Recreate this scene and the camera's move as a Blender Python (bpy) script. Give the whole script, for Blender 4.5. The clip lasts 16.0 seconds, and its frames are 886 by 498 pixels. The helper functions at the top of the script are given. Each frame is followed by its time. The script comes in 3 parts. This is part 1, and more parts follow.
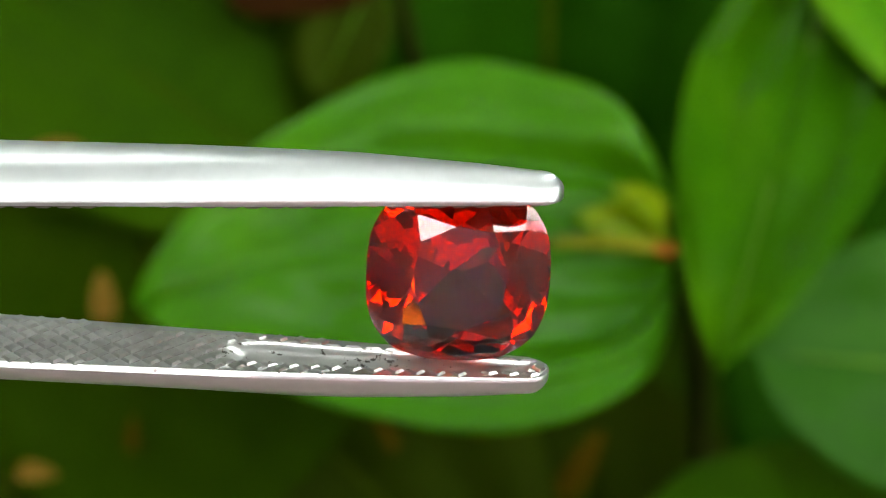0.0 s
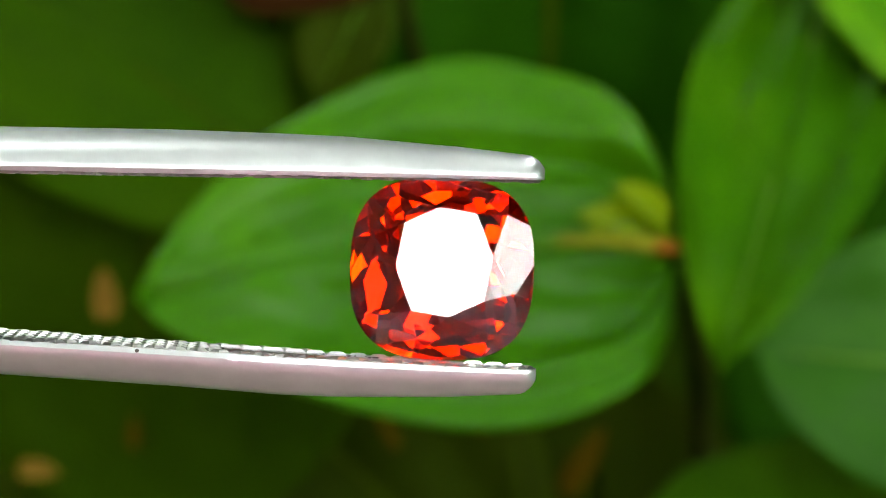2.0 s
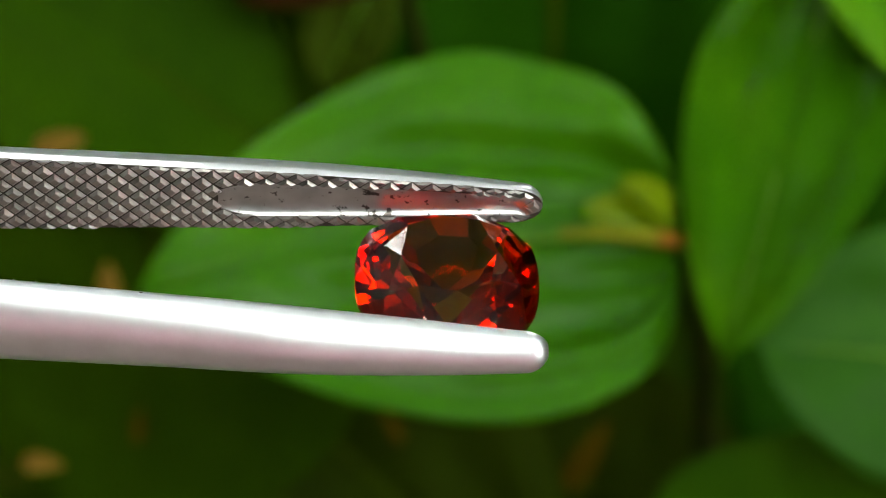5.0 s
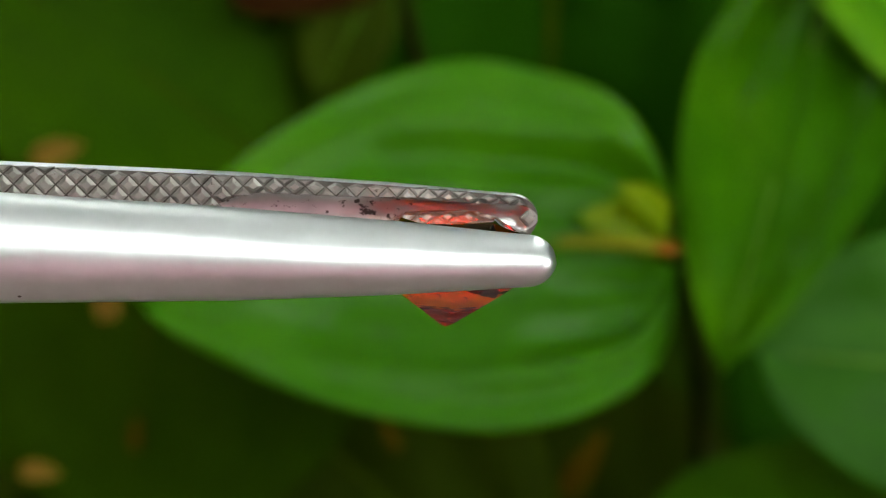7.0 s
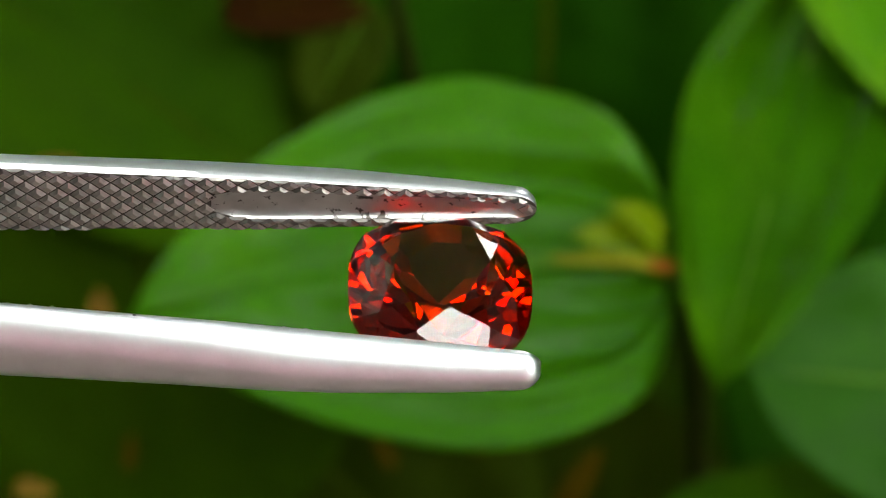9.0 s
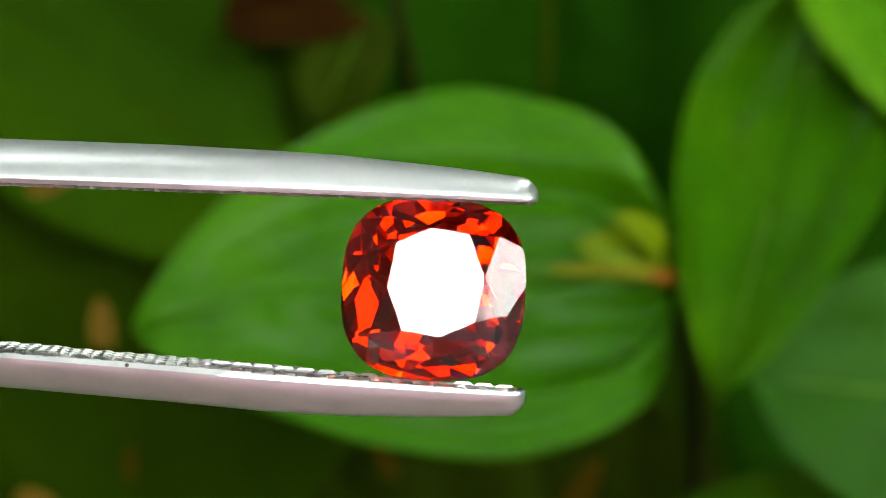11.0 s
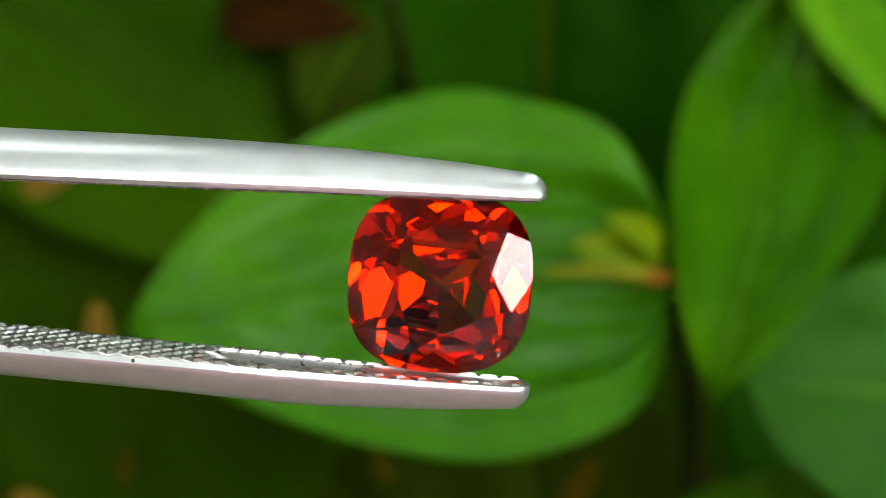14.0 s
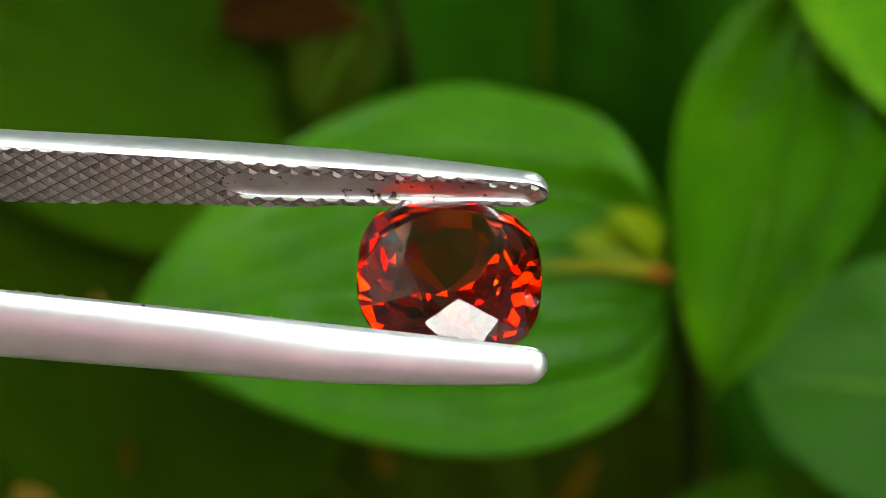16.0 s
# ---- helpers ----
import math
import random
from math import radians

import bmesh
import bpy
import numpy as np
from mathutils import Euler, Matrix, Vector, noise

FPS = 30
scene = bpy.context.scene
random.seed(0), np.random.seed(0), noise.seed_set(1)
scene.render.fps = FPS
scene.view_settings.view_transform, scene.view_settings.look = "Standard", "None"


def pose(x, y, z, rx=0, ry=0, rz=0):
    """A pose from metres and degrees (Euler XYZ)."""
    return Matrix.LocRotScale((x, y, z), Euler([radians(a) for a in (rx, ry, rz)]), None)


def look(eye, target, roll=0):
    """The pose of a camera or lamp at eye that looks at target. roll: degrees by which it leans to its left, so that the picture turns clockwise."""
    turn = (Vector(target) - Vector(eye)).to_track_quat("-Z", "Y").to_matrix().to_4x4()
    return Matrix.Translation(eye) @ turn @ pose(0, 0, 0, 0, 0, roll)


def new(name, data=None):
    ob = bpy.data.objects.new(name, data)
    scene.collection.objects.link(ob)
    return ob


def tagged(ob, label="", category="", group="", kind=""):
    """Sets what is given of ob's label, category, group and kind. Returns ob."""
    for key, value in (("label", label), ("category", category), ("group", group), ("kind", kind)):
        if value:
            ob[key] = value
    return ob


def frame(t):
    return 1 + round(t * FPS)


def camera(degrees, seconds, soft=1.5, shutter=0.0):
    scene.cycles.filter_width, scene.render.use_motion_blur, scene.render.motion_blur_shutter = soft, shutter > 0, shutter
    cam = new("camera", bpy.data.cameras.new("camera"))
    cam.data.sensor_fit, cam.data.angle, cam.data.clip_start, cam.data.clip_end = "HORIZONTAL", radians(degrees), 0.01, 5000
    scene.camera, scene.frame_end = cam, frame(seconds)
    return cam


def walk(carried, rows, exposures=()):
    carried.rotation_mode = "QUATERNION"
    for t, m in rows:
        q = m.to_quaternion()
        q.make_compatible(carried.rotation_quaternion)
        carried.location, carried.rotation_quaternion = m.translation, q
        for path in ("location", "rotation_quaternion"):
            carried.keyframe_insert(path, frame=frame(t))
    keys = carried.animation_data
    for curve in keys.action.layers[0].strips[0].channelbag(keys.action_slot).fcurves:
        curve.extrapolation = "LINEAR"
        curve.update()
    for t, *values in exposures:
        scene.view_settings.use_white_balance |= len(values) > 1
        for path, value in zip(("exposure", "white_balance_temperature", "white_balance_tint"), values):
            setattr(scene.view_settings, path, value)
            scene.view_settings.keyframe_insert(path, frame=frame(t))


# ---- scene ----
# The camera stands still in the hand and turns a little; it looks 22 degrees down into a garden bed.
PITCH, HEIGHT = 22.0, 0.34
VIEW = pose(0, 0, HEIGHT, 90 - PITCH, 0, 0)
cam = camera(20.0, 16.0, soft=0.85)
cam.data.dof.use_dof = True
cam.data.dof.focus_distance = 0.0935
cam.data.dof.aperture_fstop = 95.0
# seconds, degrees up, degrees to the left
TURNS = (
    (0.0, 0.000, 0.000),
    (0.5, -0.003, 0.031),
    (1.0, -0.059, 0.052),
    (1.5, -0.077, 0.052),
    (2.0, -0.049, 0.036),
    (2.5, -0.072, 0.036),
    (3.0, -0.077, 0.052),
    (3.5, -0.186, 0.129),
    (4.0, -0.317, 0.188),
    (6.5, 0.026, 0.013),
    (7.0, -0.013, 0.064),
    (7.5, 0.108, 0.015),
    (8.0, 0.206, 0.008),
    (8.5, 0.265, -0.008),
    (9.0, 0.394, -0.054),
    (11.5, 0.662, -0.034),
    (12.0, 0.698, -0.108),
    (12.5, 0.642, -0.093),
    (13.0, 0.624, -0.101),
    (13.5, 0.644, -0.113),
    (14.0, 0.655, -0.124),
    (14.5, 0.678, -0.144),
    (15.0, 0.616, -0.124),
    (15.5, 0.477, -0.106),
    (16.0, 0.539, -0.121),
)
walk(cam, [(t, VIEW @ pose(0, 0, 0, up, left, 0) @ pose(0, 0, 0)) for t, up, left in TURNS],
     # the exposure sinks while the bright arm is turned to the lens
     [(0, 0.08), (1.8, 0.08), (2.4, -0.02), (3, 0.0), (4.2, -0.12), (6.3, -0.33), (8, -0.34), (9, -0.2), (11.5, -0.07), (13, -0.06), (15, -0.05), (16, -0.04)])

# ---- sky and sun: bright overcast, the sun a soft glow in it ----
SUN_UP, SUN_ROUND = 29.0, 172.0
world = bpy.data.worlds.new("world")
scene.world = world
world.use_nodes = True
wn, wl = world.node_tree.nodes, world.node_tree.links
sky = wn.new("ShaderNodeTexSky")
sky.sky_type, sky.sun_disc = "NISHITA", False
sky.sun_elevation, sky.sun_rotation = radians(SUN_UP), radians(SUN_ROUND)
sky.air_density, sky.dust_density, sky.ozone_density = 1.0, 1.0, 1.0
pale = wn.new("ShaderNodeHueSaturation")
pale.inputs["Saturation"].default_value = 0.25
wl.new(sky.outputs[0], pale.inputs["Color"])
wl.new(pale.outputs[0], wn["Background"].inputs[0])
wn["Background"].inputs[1].default_value = 0.05
# white overcast, brighter overhead than at the horizon
haze, both = wn.new("ShaderNodeBackground"), wn.new("ShaderNodeAddShader")
haze.inputs[1].default_value = 13.0
way, upward, grade = wn.new("ShaderNodeTexCoord"), wn.new("ShaderNodeSeparateXYZ"), wn.new("ShaderNodeValToRGB")
grade.color_ramp.elements.new(0.55)
for stop, tone in zip(grade.color_ramp.elements, (0.92, 0.96, 1.0)):
    stop.color = (0.96 * tone, tone, 0.94 * tone, 1)
wl.new(way.outputs["Generated"], upward.inputs[0])
wl.new(upward.outputs["Z"], grade.inputs[0])
wl.new(grade.outputs[0], haze.inputs[0])
wl.new(wn["Background"].outputs[0], both.inputs[0])
wl.new(haze.outputs[0], both.inputs[1])
wl.new(both.outputs[0], wn["World Output"].inputs[0])

sun = new("sun", bpy.data.lights.new("sun", "SUN"))
sun.data.energy, sun.data.angle, sun.data.color = 0.5, radians(11), (1.0, 0.97, 0.92)
a, e = radians(SUN_ROUND), radians(SUN_UP)
sun.matrix_world = look((math.sin(a) * math.cos(e), math.cos(a) * math.cos(e), math.sin(e)), (0, 0, 0))


# ---- materials ----
def material(name):
    m = bpy.data.materials.new(name)
    m.use_nodes = True
    t = m.node_tree
    return m, t.nodes, t.links, t.nodes["Principled BSDF"]


def noise_node(n, l, scale, detail=3, rough=0.6, coords="Object"):
    tc, tx = n.new("ShaderNodeTexCoord"), n.new("ShaderNodeTexNoise")
    tx.inputs["Scale"].default_value, tx.inputs["Detail"].default_value, tx.inputs["Roughness"].default_value = scale, detail, rough
    l.new(tc.outputs[coords], tx.inputs["Vector"])
    return tx


def ramp_node(n, l, source, stops):
    r = n.new("ShaderNodeValToRGB")
    while len(r.color_ramp.elements) < len(stops):
        r.color_ramp.elements.new(0.5)
    for el, (p, c) in zip(r.color_ramp.elements, stops):
        el.position, el.color = p, (*c, 1)
    l.new(source, r.inputs[0])
    return r


def leaf_material(name, dark, mid, light, scale=28.0, rough=0.42, glow=0.2, spec=0.25):
    """Leaf: two scales of green mottling, soft gloss, and light let through the blade."""
    m, n, l, b = material(name)
    big, fine = noise_node(n, l, scale, 2), noise_node(n, l, scale * 14, 4)
    mix = n.new("ShaderNodeMix")
    mix.inputs[0].default_value = 0.22
    l.new(big.outputs["Fac"], mix.inputs[2])
    l.new(fine.outputs["Fac"], mix.inputs[3])
    r = ramp_node(n, l, mix.outputs[0], ((0.3, dark), (0.52, mid), (0.72, light)))
    l.new(r.outputs[0], b.inputs["Base Color"])
    b.inputs["Roughness"].default_value = rough
    b.inputs["Specular IOR Level"].default_value = spec
    bump = n.new("ShaderNodeBump")
    bump.inputs["Strength"].default_value, bump.inputs["Distance"].default_value = 0.3, 0.0004
    l.new(fine.outputs["Fac"], bump.inputs["Height"])
    l.new(bump.outputs[0], b.inputs["Normal"])
    tr, ms = n.new("ShaderNodeBsdfTranslucent"), n.new("ShaderNodeMixShader")
    l.new(r.outputs[0], tr.inputs[0])
    ms.inputs[0].default_value = glow
    l.new(b.outputs[0], ms.inputs[1])
    l.new(tr.outputs[0], ms.inputs[2])
    l.new(ms.outputs[0], n["Material Output"].inputs[0])
    return m


LEAF = leaf_material("leaf_green", (0.0213, 0.0984, 0.000246), (0.0336, 0.141, 0.000246), (0.059, 0.197, 0.00164), rough=0.36, spec=0.12)
LEAF_B = leaf_material("leaf_fresh", (0.018, 0.082, 0.000246), (0.0295, 0.115, 0.000246), (0.0558, 0.164, 0.00082), rough=0.42, spec=0.03)
LEAF_PALE = leaf_material("leaf_pale", (0.0361, 0.144, 0.000451), (0.0586, 0.202, 0.000902), (0.127, 0.307, 0.00271), rough=0.45, spec=0.06)
LEAF_MID = leaf_material("leaf_mid", (0.0148, 0.0779, 0.00041), (0.0246, 0.107, 0.00041), (0.041, 0.139, 0.00082), 20, 0.55, 0.2, 0.04)
LEAF_GREY = leaf_material("leaf_grey_green", (0.0164, 0.0717, 0.00308), (0.0256, 0.103, 0.00513), (0.043, 0.144, 0.00923), rough=0.5, spec=0.08)
# the shade behind is put into these darker leaf colours
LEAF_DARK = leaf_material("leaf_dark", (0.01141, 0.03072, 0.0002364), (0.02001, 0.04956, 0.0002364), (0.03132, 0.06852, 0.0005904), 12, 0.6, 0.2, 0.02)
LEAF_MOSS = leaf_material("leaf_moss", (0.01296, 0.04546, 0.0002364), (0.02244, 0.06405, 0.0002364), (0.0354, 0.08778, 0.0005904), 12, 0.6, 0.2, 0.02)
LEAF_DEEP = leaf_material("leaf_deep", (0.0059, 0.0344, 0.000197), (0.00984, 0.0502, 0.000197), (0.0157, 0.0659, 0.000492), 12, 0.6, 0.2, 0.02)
# darker copy that paints the deeper shade low in the shrub
LEAF_SHADE = leaf_material("leaf_shaded_tone", (0.01089, 0.02124, 0.0001944), (0.01741, 0.03204, 0.0001944), (0.02511, 0.0426, 0.0004836), 12, 0.6, 0.2, 0.02)
LEAF_OLIVE = leaf_material("leaf_olive", (0.0181, 0.0335, 0.000697), (0.0251, 0.0453, 0.000697), (0.0383, 0.0592, 0.00209), 28, 0.6, 0.2, 0.03)
BUD = leaf_material("bud_yellow", (0.09, 0.16, 0.0008), (0.145, 0.22, 0.0008), (0.2, 0.26, 0.003), 90, spec=0.1)
DRY = leaf_material("dry_leaf", (0.139, 0.0779, 0.00984), (0.205, 0.123, 0.0164), (0.271, 0.18, 0.0328), 60, 0.7, 0.2, 0.05)
BROWN = leaf_material("brown_leaf", (0.041, 0.0246, 0.00041), (0.0697, 0.0451, 0.00082), (0.0984, 0.0697, 0.00246), 60, 0.7, 0.2, 0.02)
RUST = leaf_material("rust_leaf", (0.0156, 0.00492, 0.00041), (0.0221, 0.00738, 0.00082), (0.0287, 0.0107, 0.00164), 60, 0.7, 0.2, 0.02)
STEM = leaf_material("stem_brown", (0.00984, 0.0148, 0.00082), (0.0164, 0.0213, 0.00164), (0.0246, 0.0295, 0.00328), 80, 0.6, 0.0, 0.05)
RED_STEM = leaf_material("stem_red", (0.12, 0.035, 0.002), (0.18, 0.06, 0.003), (0.24, 0.10, 0.01), 80, 0.6, 0.0, 0.1)
PETIOLE = leaf_material("petiole", (0.082, 0.107, 0.00164), (0.131, 0.139, 0.00246), (0.18, 0.18, 0.0082), 80, 0.6, 0.0, 0.1)
MIDRIB = leaf_material("midrib", (0.041, 0.131, 0.00328), (0.0656, 0.172, 0.00492), (0.0984, 0.213, 0.0164), 60, 0.5, 0.1, 0.15)
DARK_RIB = leaf_material("dark_midrib", (0.0197, 0.0361, 0.000246), (0.0279, 0.0492, 0.00041), (0.0361, 0.0607, 0.00082), 60, 0.6, 0.1, 0.02)


def steel_material(name, rough, worn, scale, low=0.74, high=0.84, brushed=0.0, warm=0.0):
    m, n, l, b = material(name)
    # brushed along the arm: reflections smear round it
    around = n.new("ShaderNodeTangent")
    around.direction_type, around.axis = "RADIAL", "X"
    l.new(around.outputs[0], b.inputs["Tangent"])
    b.inputs["Anisotropic"].default_value = brushed
    fine, big = noise_node(n, l, scale * 6, 4), noise_node(n, l, scale, 3)
    r = ramp_node(n, l, big.outputs["Fac"], ((0.3, (low * (1 + warm), low * 1.01, low * (1 - warm))), (0.7, (high * (1 + warm), high * 1.01, high * (1 - warm)))))
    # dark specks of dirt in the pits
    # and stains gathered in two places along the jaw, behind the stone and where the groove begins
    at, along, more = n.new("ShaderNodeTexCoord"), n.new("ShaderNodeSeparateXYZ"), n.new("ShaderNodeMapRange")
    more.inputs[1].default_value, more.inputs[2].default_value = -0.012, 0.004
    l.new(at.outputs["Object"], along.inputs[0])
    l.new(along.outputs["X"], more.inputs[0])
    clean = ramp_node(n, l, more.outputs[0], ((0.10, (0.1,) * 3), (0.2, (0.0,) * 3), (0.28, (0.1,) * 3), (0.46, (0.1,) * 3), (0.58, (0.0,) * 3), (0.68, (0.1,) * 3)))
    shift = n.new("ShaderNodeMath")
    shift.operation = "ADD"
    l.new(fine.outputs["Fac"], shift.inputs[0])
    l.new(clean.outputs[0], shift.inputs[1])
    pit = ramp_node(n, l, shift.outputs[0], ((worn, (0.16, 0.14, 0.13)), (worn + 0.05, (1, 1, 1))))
    mul = n.new("ShaderNodeMix")
    mul.data_type, mul.blend_type = "RGBA", "MULTIPLY"
    mul.inputs[0].default_value = 1
    l.new(r.outputs[0], mul.inputs[6])
    l.new(pit.outputs[0], mul.inputs[7])
    # a few single pits, far apart
    cells, few, deep, both_ = n.new("ShaderNodeTexVoronoi"), n.new("ShaderNodeSeparateColor"), n.new("ShaderNodeMath"), n.new("ShaderNodeMix")
    cells.inputs["Scale"].default_value = 900
    where = n.new("ShaderNodeTexCoord")
    l.new(where.outputs["Object"], cells.inputs["Vector"])
    l.new(cells.outputs["Color"], few.inputs[0])
    rare = ramp_node(n, l, few.outputs[0], ((0.88, (0, 0, 0)), (0.89, (0.07,) * 3)))
    deep.operation = "LESS_THAN"
    l.new(cells.outputs["Distance"], deep.inputs[0])
    l.new(rare.outputs[0], deep.inputs[1])
    both_.data_type = "RGBA"
    l.new(deep.outputs[0], both_.inputs[0])
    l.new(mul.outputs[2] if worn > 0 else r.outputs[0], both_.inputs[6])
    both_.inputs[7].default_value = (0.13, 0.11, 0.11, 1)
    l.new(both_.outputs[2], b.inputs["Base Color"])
    b.inputs["Metallic"].default_value = 1
    rr = n.new("ShaderNodeMapRange")
    rr.inputs[3].default_value, rr.inputs[4].default_value = rough * 0.95, rough * 1.08
    l.new(fine.outputs["Fac"], rr.inputs[0])
    l.new(rr.outputs[0], b.inputs["Roughness"])
    # drawn brush lines along the arm
    tc, mp, br = n.new("ShaderNodeTexCoord"), n.new("ShaderNodeMapping"), n.new("ShaderNodeTexNoise")
    mp.inputs["Scale"].default_value = (120, 6000, 6000)
    br.inputs["Scale"].default_value = 1
    l.new(tc.outputs["Object"], mp.inputs[0])
    l.new(mp.outputs[0], br.inputs["Vector"])
    bump = n.new("ShaderNodeBump")
    bump.inputs["Strength"].default_value, bump.inputs["Distance"].default_value = 0.02, 0.00001
    l.new(br.outputs["Fac"], bump.inputs["Height"])
    l.new(bump.outputs[0], b.inputs["Normal"])
    return m


# pale leaf of the unseen tree, tuned for the light it lets through
TREE_LEAF = leaf_material("tree_leaf", (0.34, 0.39, 0.35), (0.40, 0.45, 0.41), (0.46, 0.51, 0.47), 6, 0.6, 0.6, 0.1)
BARK = leaf_material("bark", (0.05, 0.04, 0.03), (0.09, 0.07, 0.055), (0.14, 0.115, 0.09), 30, 0.85, 0.0, 0.1)


STEEL = steel_material("satin_steel", 0.36, 0, 700, 0.7, 0.78, 0.3, -0.035)
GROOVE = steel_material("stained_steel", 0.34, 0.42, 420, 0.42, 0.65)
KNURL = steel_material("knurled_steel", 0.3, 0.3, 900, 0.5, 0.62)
# upper face's dimmer reflection put into darker, browner tones, stains besides
KNURL_STAINED_DIM = steel_material("stained_dimmed_knurled_steel", 0.38, 0.36, 700, 0.34, 0.46, 0.0, 0.05)
# shade painted into the gaps and cut-off bevels of the knurl
STEEL_SHADED = steel_material("shaded_steel", 0.38, 0.36, 700, 0.2, 0.28, 0.0, 0.05)
# darkest tone: dirt and painted shade between the teeth of the upper face
GRIME_SHADED = steel_material("grimy_shaded_steel", 0.45, 0.36, 700, 0.08, 0.14, 0.0, 0.1)

GEM, n, l, b = material("clear_gem")
b.inputs["Base Color"].default_value = (1, 1, 1, 1)
b.inputs["Roughness"].default_value = 0.0
b.inputs["IOR"].default_value = 1.76
b.inputs["Transmission Weight"].default_value = 1.0
b.inputs["Specular Tint"].default_value = (0.88, 0.88, 0.88, 1)

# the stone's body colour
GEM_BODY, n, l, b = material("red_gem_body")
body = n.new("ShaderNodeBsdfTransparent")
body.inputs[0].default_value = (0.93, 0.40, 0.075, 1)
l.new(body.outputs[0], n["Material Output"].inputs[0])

# pink chosen for the tint it throws into the steel
PINK_SLAB, n, l, b = material("pink_reflector_slab")
g = noise_node(n, l, 14, 6)
r = ramp_node(n, l, g.outputs["Fac"], ((0.3, (0.52, 0.23, 0.29)), (0.55, (0.59, 0.27, 0.335)), (0.75, (0.64, 0.32, 0.385))))
l.new(r.outputs[0], b.inputs["Base Color"])
b.inputs["Roughness"].default_value = 0.85

GROUND, n, l, b = material("dark_soil")
g = noise_node(n, l, 9, 6)
r = ramp_node(n, l, g.outputs["Fac"], ((0.3, (0.13, 0.09, 0.076)), (0.55, (0.18, 0.125, 0.108)), (0.75, (0.24, 0.175, 0.15))))
l.new(r.outputs[0], b.inputs["Base Color"])
b.inputs["Roughness"].default_value = 0.9


# ---- builders ----
def part(name, bm, mat, parent=None, label="", smooth=False):
    me = bpy.data.meshes.new(name)
    bm.normal_update()
    bm.to_mesh(me)
    bm.free()
    me.materials.append(mat)
    for p in me.polygons:
        p.use_smooth = smooth
    ob = new(name, me)
    if parent:
        ob.parent = parent
    if label:
        ob["label"] = label
    return ob


def thing(name, label, category, group=""):
    return tagged(new(name), label, category, group)


def lerp_table(x, table):
    if x <= table[0][0]:
        return table[0][1]
    for (x0, y0), (x1, y1) in zip(table, table[1:]):
        if x <= x1:
            return y0 + (y1 - y0) * (x - x0) / (x1 - x0)
    return table[-1][1]


# ---- ground ----
bm = bmesh.new()
rings = [0.0, 0.3, 0.6, 0.9, 1.2, 1.6, 2.2, 4, 10, 40, 300]
prev = None
for i, rad in enumerate(rings):
    ring = []
    for k in range(48):
        q = 2 * math.pi * k / 48
        x, y = rad * math.cos(q), rad * math.sin(q) + 0.5
        z = 0.012 * noise.noise((x * 4, y * 4, 0)) if rad < 4 else 0
        ring.append(bm.verts.new((x, y, z)))
        if rad == 0:
            break
    if prev:
        for k in range(48):
            j = (k + 1) % 48
            if len(prev) == 1:
                bm.faces.new((prev[0], ring[k], ring[j]))
            else:
                bm.faces.new((prev[k], ring[k], ring[j], prev[j]))
    prev = ring
ground = tagged(part("ground", bm, GROUND, smooth=True), "dark brown soil of the garden bed", "ground", kind="structure")

# unseen slab added in front of the bed, for the pink mirrored in the steel
bm = bmesh.new()
bmesh.ops.create_cube(bm, size=1)
bmesh.ops.scale(bm, vec=(9, 4.2, 0.06), verts=bm.verts[:])
bmesh.ops.bevel(bm, geom=bm.edges[:], offset=0.006, segments=2, affect="EDGES")
pavement = tagged(part("pavement", bm, PINK_SLAB), "unseen pink slab added beside the garden bed for its reflection", "pavement", kind="structure")
pavement.location = (0, -2.40, 0.005)

# ---- tweezers ----
# along the arm, in millimetres from the stone: width, thickness, half gap
WIDTH = ((-115, 9.5), (-85, 9.5), (-50, 7.0), (-25, 4.8), (-16.5, 4.15), (-8, 3.5), (-2, 2.75), (2.2, 2.05), (2.9, 1.95), (4, 1.8))
THICK = ((-115, 1.4), (-60, 1.6), (-25, 1.48), (-16.7, 1.47), (-10.3, 1.5), (-3.9, 1.4), (0.4, 1.15), (2.5, 0.95), (4, 0.82))
MORE = {1: ((-17, 0.14), (-6, 0.1), (0, 0.03)), -1: ((-10, 0.0), (-6, 0.14), (4, 0.12))}
# the upper arm sits a little back from the lower one
BACK = ((-16.7, 0.34), (-8, 0.28), (4, 0.18))
GAP = ((-115, 0.0), (-108, 0.6), (-95, 3.2), (-75, 4.6), (-50, 3.6), (-30, 2.8), (-16.7, 2.92), (-3.9, 3.25), (1.4, 3.37), (4, 3.42))
TIP, TOOTH = 3.75, 0.16


def arm_width(x):
    w = lerp_table(x, WIDTH)
    nose = 0.95
    if x > TIP - nose:
        s = min(1, (x - TIP + nose) / nose)
        w *= math.sqrt(max(0.0, 1 - s * s)) * 0.98 + 0.02
    return w


def arm_thick(x, side):
    h = lerp_table(x, THICK) + lerp_table(x, MORE[side])
    nose = 0.7
    if x > TIP - nose:
        s = min(1, (x - TIP + nose) / nose)
        h *= math.sqrt(max(0.0, 1 - 0.8 * s * s))
    return h


def groove_half(x):
    """Half the width of the groove, which opens out from a narrow end."""
    return arm_width(x) / 2 * 0.54 * math.sqrt(max(0.08, min(1.0, (x + 9.2) / 1.8)))


